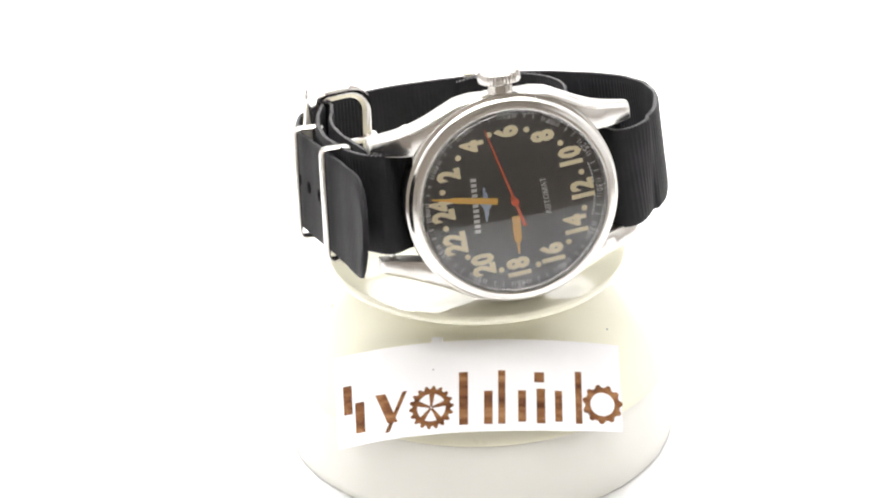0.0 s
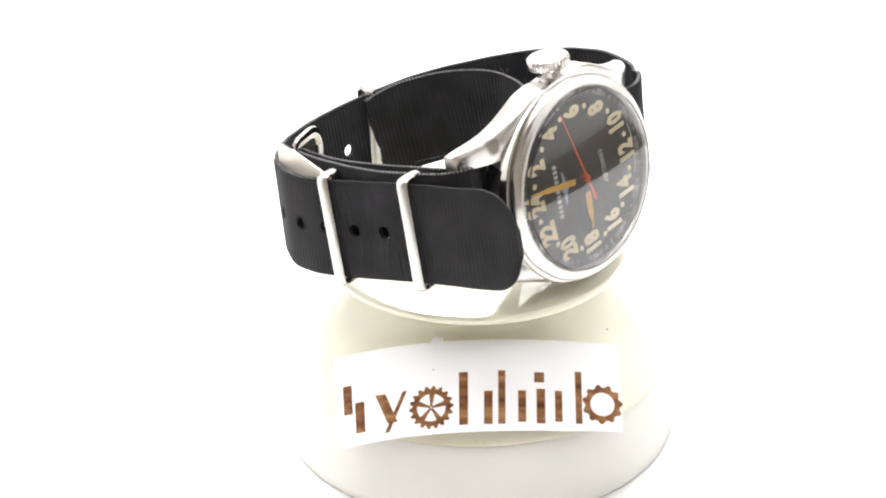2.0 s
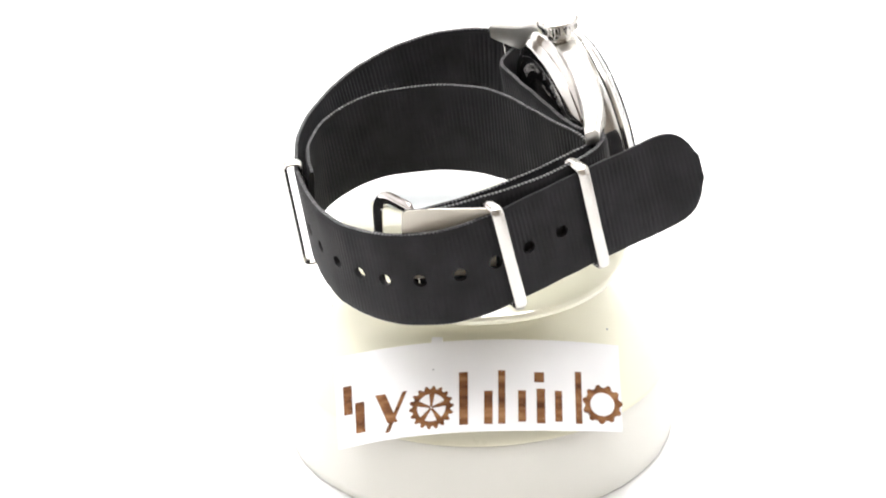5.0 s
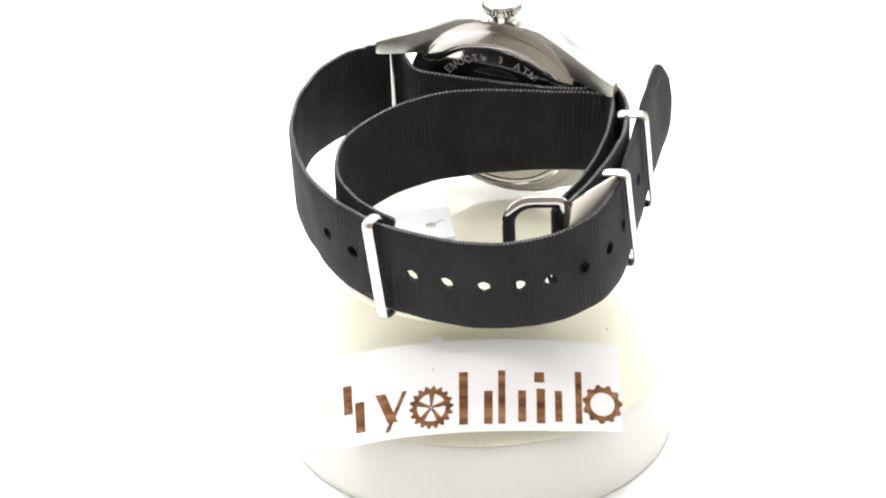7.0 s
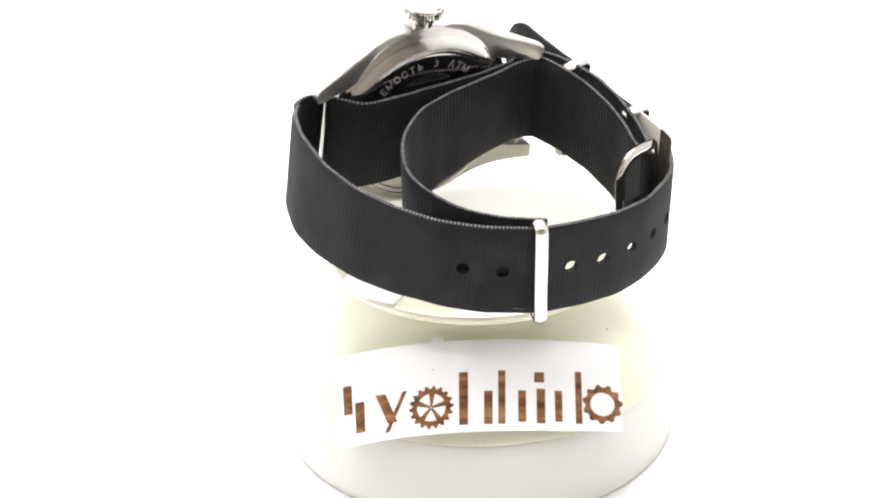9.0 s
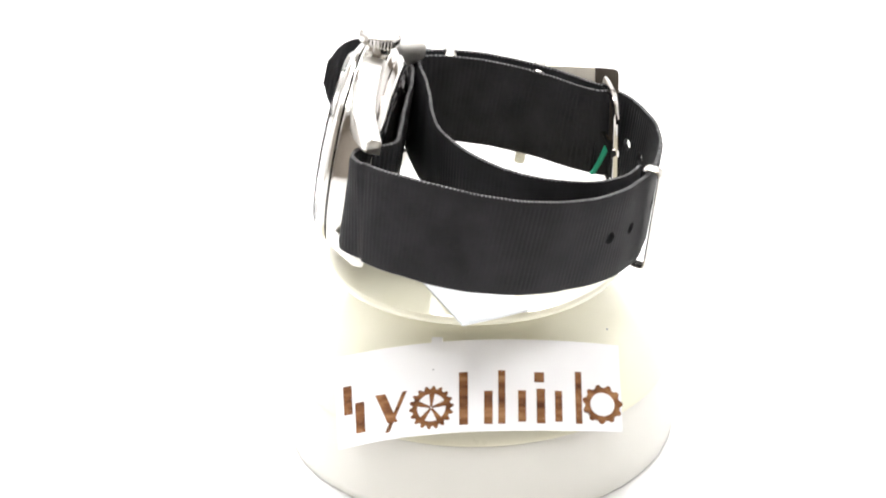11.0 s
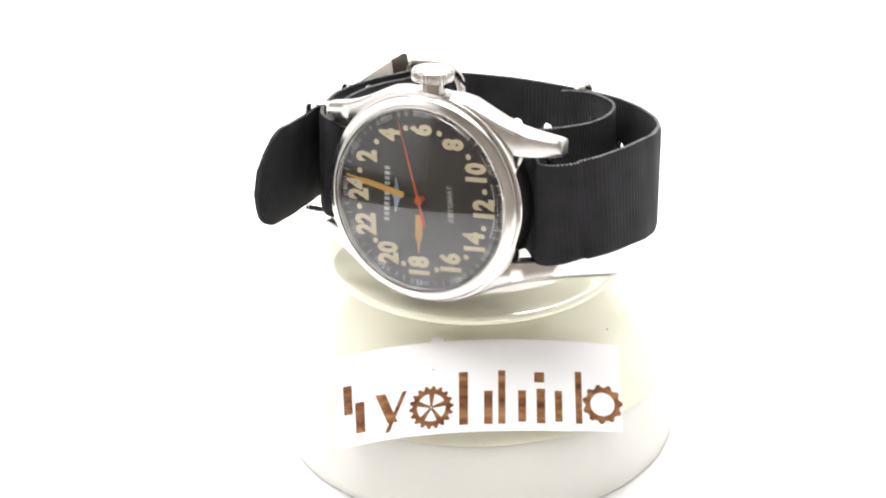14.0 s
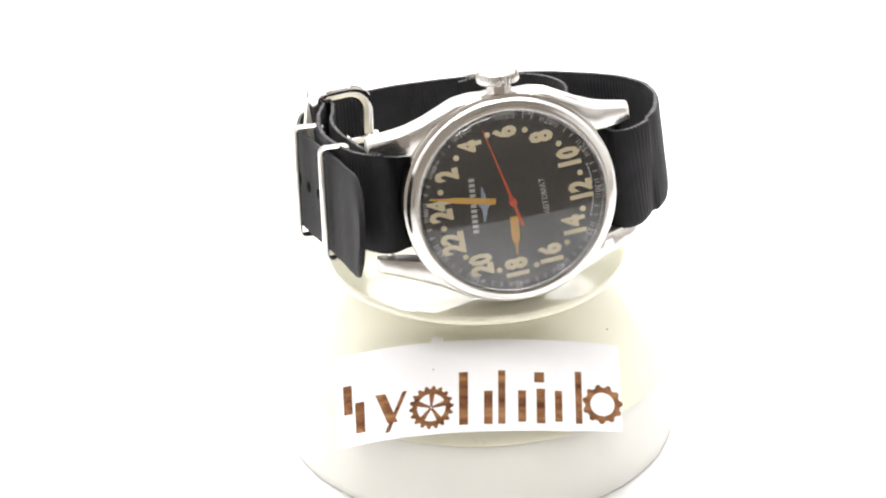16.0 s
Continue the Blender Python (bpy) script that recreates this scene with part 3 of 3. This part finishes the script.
def ribbon_mesh(name, rb, s0, s1, half, thick, parent, holes=(), tip=0.0, label="", plain_from=1e9):
    cols = []
    s = s0
    while s < s1 - 0.3:
        cols.append(s)
        s += 0.9
    cols.append(s1)
    hr = 1.36
    for h in holes:
        cols = [c for c in cols if not h - 1.9 < c < h + 1.9] + [h - 1.6, h + 1.6]
    cols.sort()
    rows = [-1, -0.982, -0.9, -0.5, -0.16, 0.16, 0.5, 0.9, 0.982, 1]
    bm = bmesh.new()
    uvl = bm.loops.layers.uv.new("UVMap")

    def width(s):
        if tip and s > s1 - tip:
            q = (s - (s1 - tip)) / tip
            return half * max(0.28, (1 - q ** 2.6) ** 0.5)
        return half

    def place(s, w, side):
        p, t, wv, n = rb.axes(s)
        edge = 1.0 if abs(w) < 0.97 else 0.55
        ripple = 0.06 * math.sin(s * 0.7 + w)
        return (p + wv * (w * width(s)) + n * (side * thick / 2 * edge + ripple)) * MM

    info = {}

    def vert(s, w, side):
        v = bm.verts.new(place(s, w, side))
        info[v] = (s, w * half + (40 if side > 0 else 0))
        return v

    grids = {}
    for side in (1, -1):
        grids[side] = [[vert(c, w, side) for w in rows] for c in cols]

    def face(vs, mi=0):
        f = bm.faces.new(vs)
        f.material_index = mi
        for l in f.loops:
            l[uvl].uv = info[l.vert]
        return f

    holeset = set()
    for h in holes:
        holeset.add(min(range(len(cols)), key=lambda i: abs(cols[i] - (h - 1.6))))
    for i in range(len(cols) - 1):
        for j in range(len(rows) - 1):
            if i in holeset and j == 4:
                hc = cols[i] + 1.6
                oct_ = {}
                for side in (1, -1):
                    oct_[side] = [vert(hc + hr * math.cos(radians(45 * k + 45)), hr * math.sin(radians(45 * k + 45)) / half, side) for k in range(8)]
                    g = grids[side]
                    corner = [g[i + 1][j + 1], g[i][j + 1], g[i][j], g[i + 1][j]]
                    for k in range(4):
                        o = oct_[side]
                        face((corner[k], corner[(k + 1) % 4], o[(2 * k + 2) % 8], o[2 * k + 1], o[2 * k]), 0)
                for k in range(8):
                    face((oct_[1][k], oct_[1][(k + 1) % 8], oct_[-1][(k + 1) % 8], oct_[-1][k]), 0)
                continue
            mi = 1 if j in (0, len(rows) - 2) and cols[i] < plain_from else 0
            for side in (1, -1):
                g = grids[side]
                face((g[i][j], g[i + 1][j], g[i + 1][j + 1], g[i][j + 1]), mi)
        for j in (0, len(rows) - 1):
            face((grids[1][i][j], grids[1][i + 1][j], grids[-1][i + 1][j], grids[-1][i][j]), 1 if cols[i] < plain_from else 0)
    for i in (0, len(cols) - 1):
        for j in range(len(rows) - 1):
            face((grids[1][i][j], grids[1][i][j + 1], grids[-1][i][j + 1], grids[-1][i][j]), 0)
    return part(name, bm, [NYLON, EDGE], parent, label, None, 50)


# long band: from the buckle past the case, round the back, through the buckle and out to the tip
LONG = Ribbon([(-30.9, 16.8, 15.3), (-31.3, 12, 16.0), (-31.3, 4, 17.6), (-29.9, -6, 19.4), (-26.8, -14, 20.8), (-22.8, -20.2, 21.7), (-19.2, -23.2, 22.3),
               (-16.6, -23.3, 22.4), (-13.6, -20.2, 22.0), (-8.5, -18.2, 21.6), (-3.0, -16.8, 21.4), (4.8, -14.8, 21.4), (13, -12.4, 21.6), (20.2, -10.6, 22.0), (24.6, -12.9, 22.5), (27.6, -15.6, 22.8), (30.4, -15.2, 23.1),
               (33.4, -12.0, 23.4), (36.2, -6.3, 23.5), (37.1, 2.5, 22.7), (35.3, 11.3, 20.8), (29.9, 20.2, 18.3), (21.6, 27.3, 15.9), (11.6, 32.5, 14.0),
               (0, 34.5, 12.4), (-7.5, 34.0, 11.9), (-14.5, 32.8, 11.6), (-21.3, 30.4, 11.5), (-27.2, 26.7, 11.8), (-32.4, 21.6, 12.5), (-35.4, 15.0, 13.4), (-36.0, 9, 14.2), (-34.8, 2, 15.6),
               (-32.6, -4.7, 17.0), (-30.0, -12.5, 18.8), (-27.2, -20, 20.3), (-24.5, -28, 21.8), (-22.4, -35, 23.4), (-21.3, -40.9, 24.8)], True)
HOLES = [LONG.nearest(x, y, 95) for x, y in ((12.9, 30.8), (6.2, 33.3), (-7.5, 34), (-14.3, 32.6), (-21.1, 30.2), (-26.9, 26.6), (-31.2, 22.6), (-34.2, 16.4), (-35.4, 9.3), (-34.6, 2.3), (-32.6, -4.5), (-30.4, -11.2))]
ribbon_mesh("strap", LONG, 0, LONG.length, 10.0, 1.15, WATCH, HOLES, 9.0, "black ribbed nylon strap with punched holes", LONG.nearest(-35, 2, 150))
SHORT = Ribbon([(-29.0, 16.6, 15.3), (-28.9, 12, 15.9), (-28.7, 4, 17.6), (-26.9, -5, 19.6), (-24.3, -12, 21.0), (-21.9, -17.0, 21.8), (-19.9, -19.8, 22.0), (-17.6, -20.0, 22.0), (-14.5, -18.6, 22.3), (-10.0, -16.0, 22.4), (-3, -11.9, 22.4),
                (5.5, -7.1, 21.9), (12, -1.6, 21.1), (16.4, 5.2, 20.1), (18.3, 11.5, 19.1), (18.7, 17.5, 18.3), (16.4, 24.2, 17.0), (12.3, 29.2, 15.7), (7, 32.2, 14.6), (2, 33.3, 13.6), (-1.0, 33.3, 12.9)])
ribbon_mesh("under_strap", SHORT, 0, SHORT.length, 9.6, 1.0, WATCH, (), 0, "shorter black nylon under-strap")
FOLD = Ribbon([(-30.9, 16.6, 15.3), (-30.7, 17.9, 15.25), (-30.0, 18.6, 15.2), (-29.2, 18.0, 15.25), (-29.0, 16.4, 15.3)])
ribbon_mesh("strap_fold", FOLD, 0, FOLD.length, 9.7, 1.0, WATCH, (), 0, "strap end folded round the buckle bar")


def keeper(x, y, lean, inward, label, out=1.1):
    """A flat steel loop round the strap layers; inward: depth that it spans, out: how far it stands off, mm."""
    s = LONG.nearest(x, y, 95)
    p, t, w, n = LONG.axes(s)
    if n.xy.dot(Vector((x, y))) < 0:
        n = -n
    w = (w * math.cos(radians(lean)) - t * math.sin(radians(lean))).normalized()
    t = n.cross(w).normalized()
    c = p + n * (out - inward / 2)
    hw, hd, r = 11.1, inward / 2 + 0.55, 1.1
    pts, fr = [], []
    for cx, cy, a0 in ((hd - r, hw - r, 0), (-(hd - r), hw - r, 95), (-(hd - r), -(hw - r), 180), (hd - r, -(hw - r), 270)):
        for k in range(6):
            a = radians(a0 + 18 * k)
            pts.append((c + n * (cx + r * math.cos(a)) + w * (cy + r * math.sin(a))) * MM)
            fr.append((t * MM, (n * math.cos(a) + w * math.sin(a)) * MM))
    sec = [(1.25 * math.cos(a) * (0.8 + 0.2 * abs(math.cos(a))), 0.55 * math.sin(a)) for a in [2 * math.pi * i / 14 for i in range(14)]]
    part("keeper", sweep(pts, fr, sec), KEEPER, WATCH, label)


keeper(-34.0, 0.2, 1, 4.7, "satin steel strap keeper loop")
keeper(-28.4, -17.6, 1, 4.6, "satin steel strap keeper loop")
keeper(-0.6, 34.9, 7, 2.35, "satin steel sliding loop", 1.9)


def build_buckle():
    """A rounded frame that stands off inward from the strap, with a pin; the strap end turns round its bar."""
    b0, b1 = Vector((-31.2, 17.6, 15.2)), Vector((-22.2, 22.7, 15.0))
    t = (b1 - b0).normalized()
    w = (Vector((0, 0, 1)) - t * t.z).normalized()
    n = t.cross(w)
    c = (b0 + b1) / 2
    hl, hw, r = (b1 - b0).length / 2, 11.2, 4.8
    pts, fr = [], []
    for cx, cy, a0, rr in ((hl - r, hw - r, 0, r), (-(hl - 1), hw - 1, 90, 1), (-(hl - 1), -(hw - 1), 180, 1), (hl - r, -(hw - r), 270, r)):
        for k in range(7):
            a = radians(a0 + 15 * k)
            pts.append((c + t * (cx + rr * math.cos(a)) + w * (cy + rr * math.sin(a))) * MM)
            fr.append((n * MM, (t * math.cos(a) + w * math.sin(a)) * MM))
    sec = [(0.7 * math.cos(a), 1.3 * math.sin(a)) for a in [2 * math.pi * i / 12 for i in range(12)]]
    bk = part("buckle", sweep(pts, fr, sec), DARK_STEEL, WATCH, "polished steel buckle frame")
    sec2 = [(0.75 * math.cos(a), 0.75 * math.sin(a)) for a in [2 * math.pi * i / 10 for i in range(10)]]
    part("pin", sweep([(c - t * (hl + 1) + n * 0.8) * MM, (c + t * (hl + 1.2) + n * 0.8) * MM], [(w * MM, n * MM)] * 2, sec2, False), STEEL, bk, "steel buckle pin")
    part("pin_knuckle", soften(lathe([(0.9, -1.6), (1.55, -1.6), (1.55, 1.6), (0.9, 1.6)], 20, None, True), 0.25, 2), STEEL, bk, "rolled steel pin knuckle", Matrix.Translation((c - t * (hl - 0.4) + n * 0.8) * MM))


build_buckle()


def build_card():
    """A stiff card pushed upright between the strap layers beside the buckle."""
    cd = thing("tucked_card", "stiff beige card with dark end tucked between strap layers", "card")
    a, b, top = Vector((-32.6, 1.8, 12.0)), Vector((-32.5, 20.0, 12.4)), Vector((-34.1, 20.4, 27.8))
    t = (b - a).normalized()
    up = (top - b - t * (top - b).dot(t)).normalized()
    m = Matrix((t, up, t.cross(up))).transposed().to_4x4()
    m.translation = a * MM
    ln, h = (b - a).length, (top - b).length
    dark = ln - 5.1
    end = [(dark, 0), (ln, 0), (ln, h - 1.0), (ln - 0.25, h - 0.35), (ln - 0.9, h), (dark, h - 0.1)]
    part("card_face", prism([(0, 0), (dark, 0), (dark, h - 0.1), (0, h - 1.0)], -0.2, 0.2), CARD, cd, "pale beige face", m)
    part("dark_end", prism(end, -0.17, 0.2), DARK_CARD, cd, "dark brown glossy end", m)
    part("cover", prism(end, -0.24, -0.17), CARD, cd, "pale beige backing", m)
    return cd


CARD_THING = build_card()


def build_thread():
    """A stray loop of thread on the under-strap's upper edge."""
    s = SHORT.nearest(19.0, 13.0)
    p, t, w, n = SHORT.axes(s)
    base = p + w * 9.7
    pts = [base + t * (1.1 * math.sin(a)) + w * (0.9 * (1 - math.cos(a)) * 0.7) + n * 0.3 * math.sin(2 * a) for a in [radians(20 * k) for k in range(-7, 8)]]
    sec = [(0.09, 0), (0, 0.09), (-0.09, 0), (0, -0.09)]
    green = Ribbon([(-28.0, 19.0, 13.0), (-27.8, 18.3, 11.0), (-27.9, 17.2, 8.6), (-28.0, 15.8, 6.0)])
    tube = [(0.6 * math.cos(a), 0.35 * math.sin(a)) for a in [radians(60 * k) for k in range(6)]]
    part("green_thread", sweep([green.at(q) * MM for q in np.linspace(0, green.length, 12)], [(Vector((0, MM, 0)), Vector((MM, 0, 0)))] * 12, tube, False), GREEN, WATCH, "green thread hanging at the buckle")
    part("loose_thread", sweep([q * MM for q in pts], [(t * MM, n * MM)] * len(pts), sec, False), EDGE, WATCH, "stray loop of thread")


build_thread()


# ---- what moves: the plate and all that rides on it ----
def motions():
    rows = [(t, pose(0, 0, 0, 0, 0, a)) for t, a in TURN]
    for ob in (PLATE_THING, WATCH, CARD_THING, *PAPERS):
        walk(ob, rows)


motions()
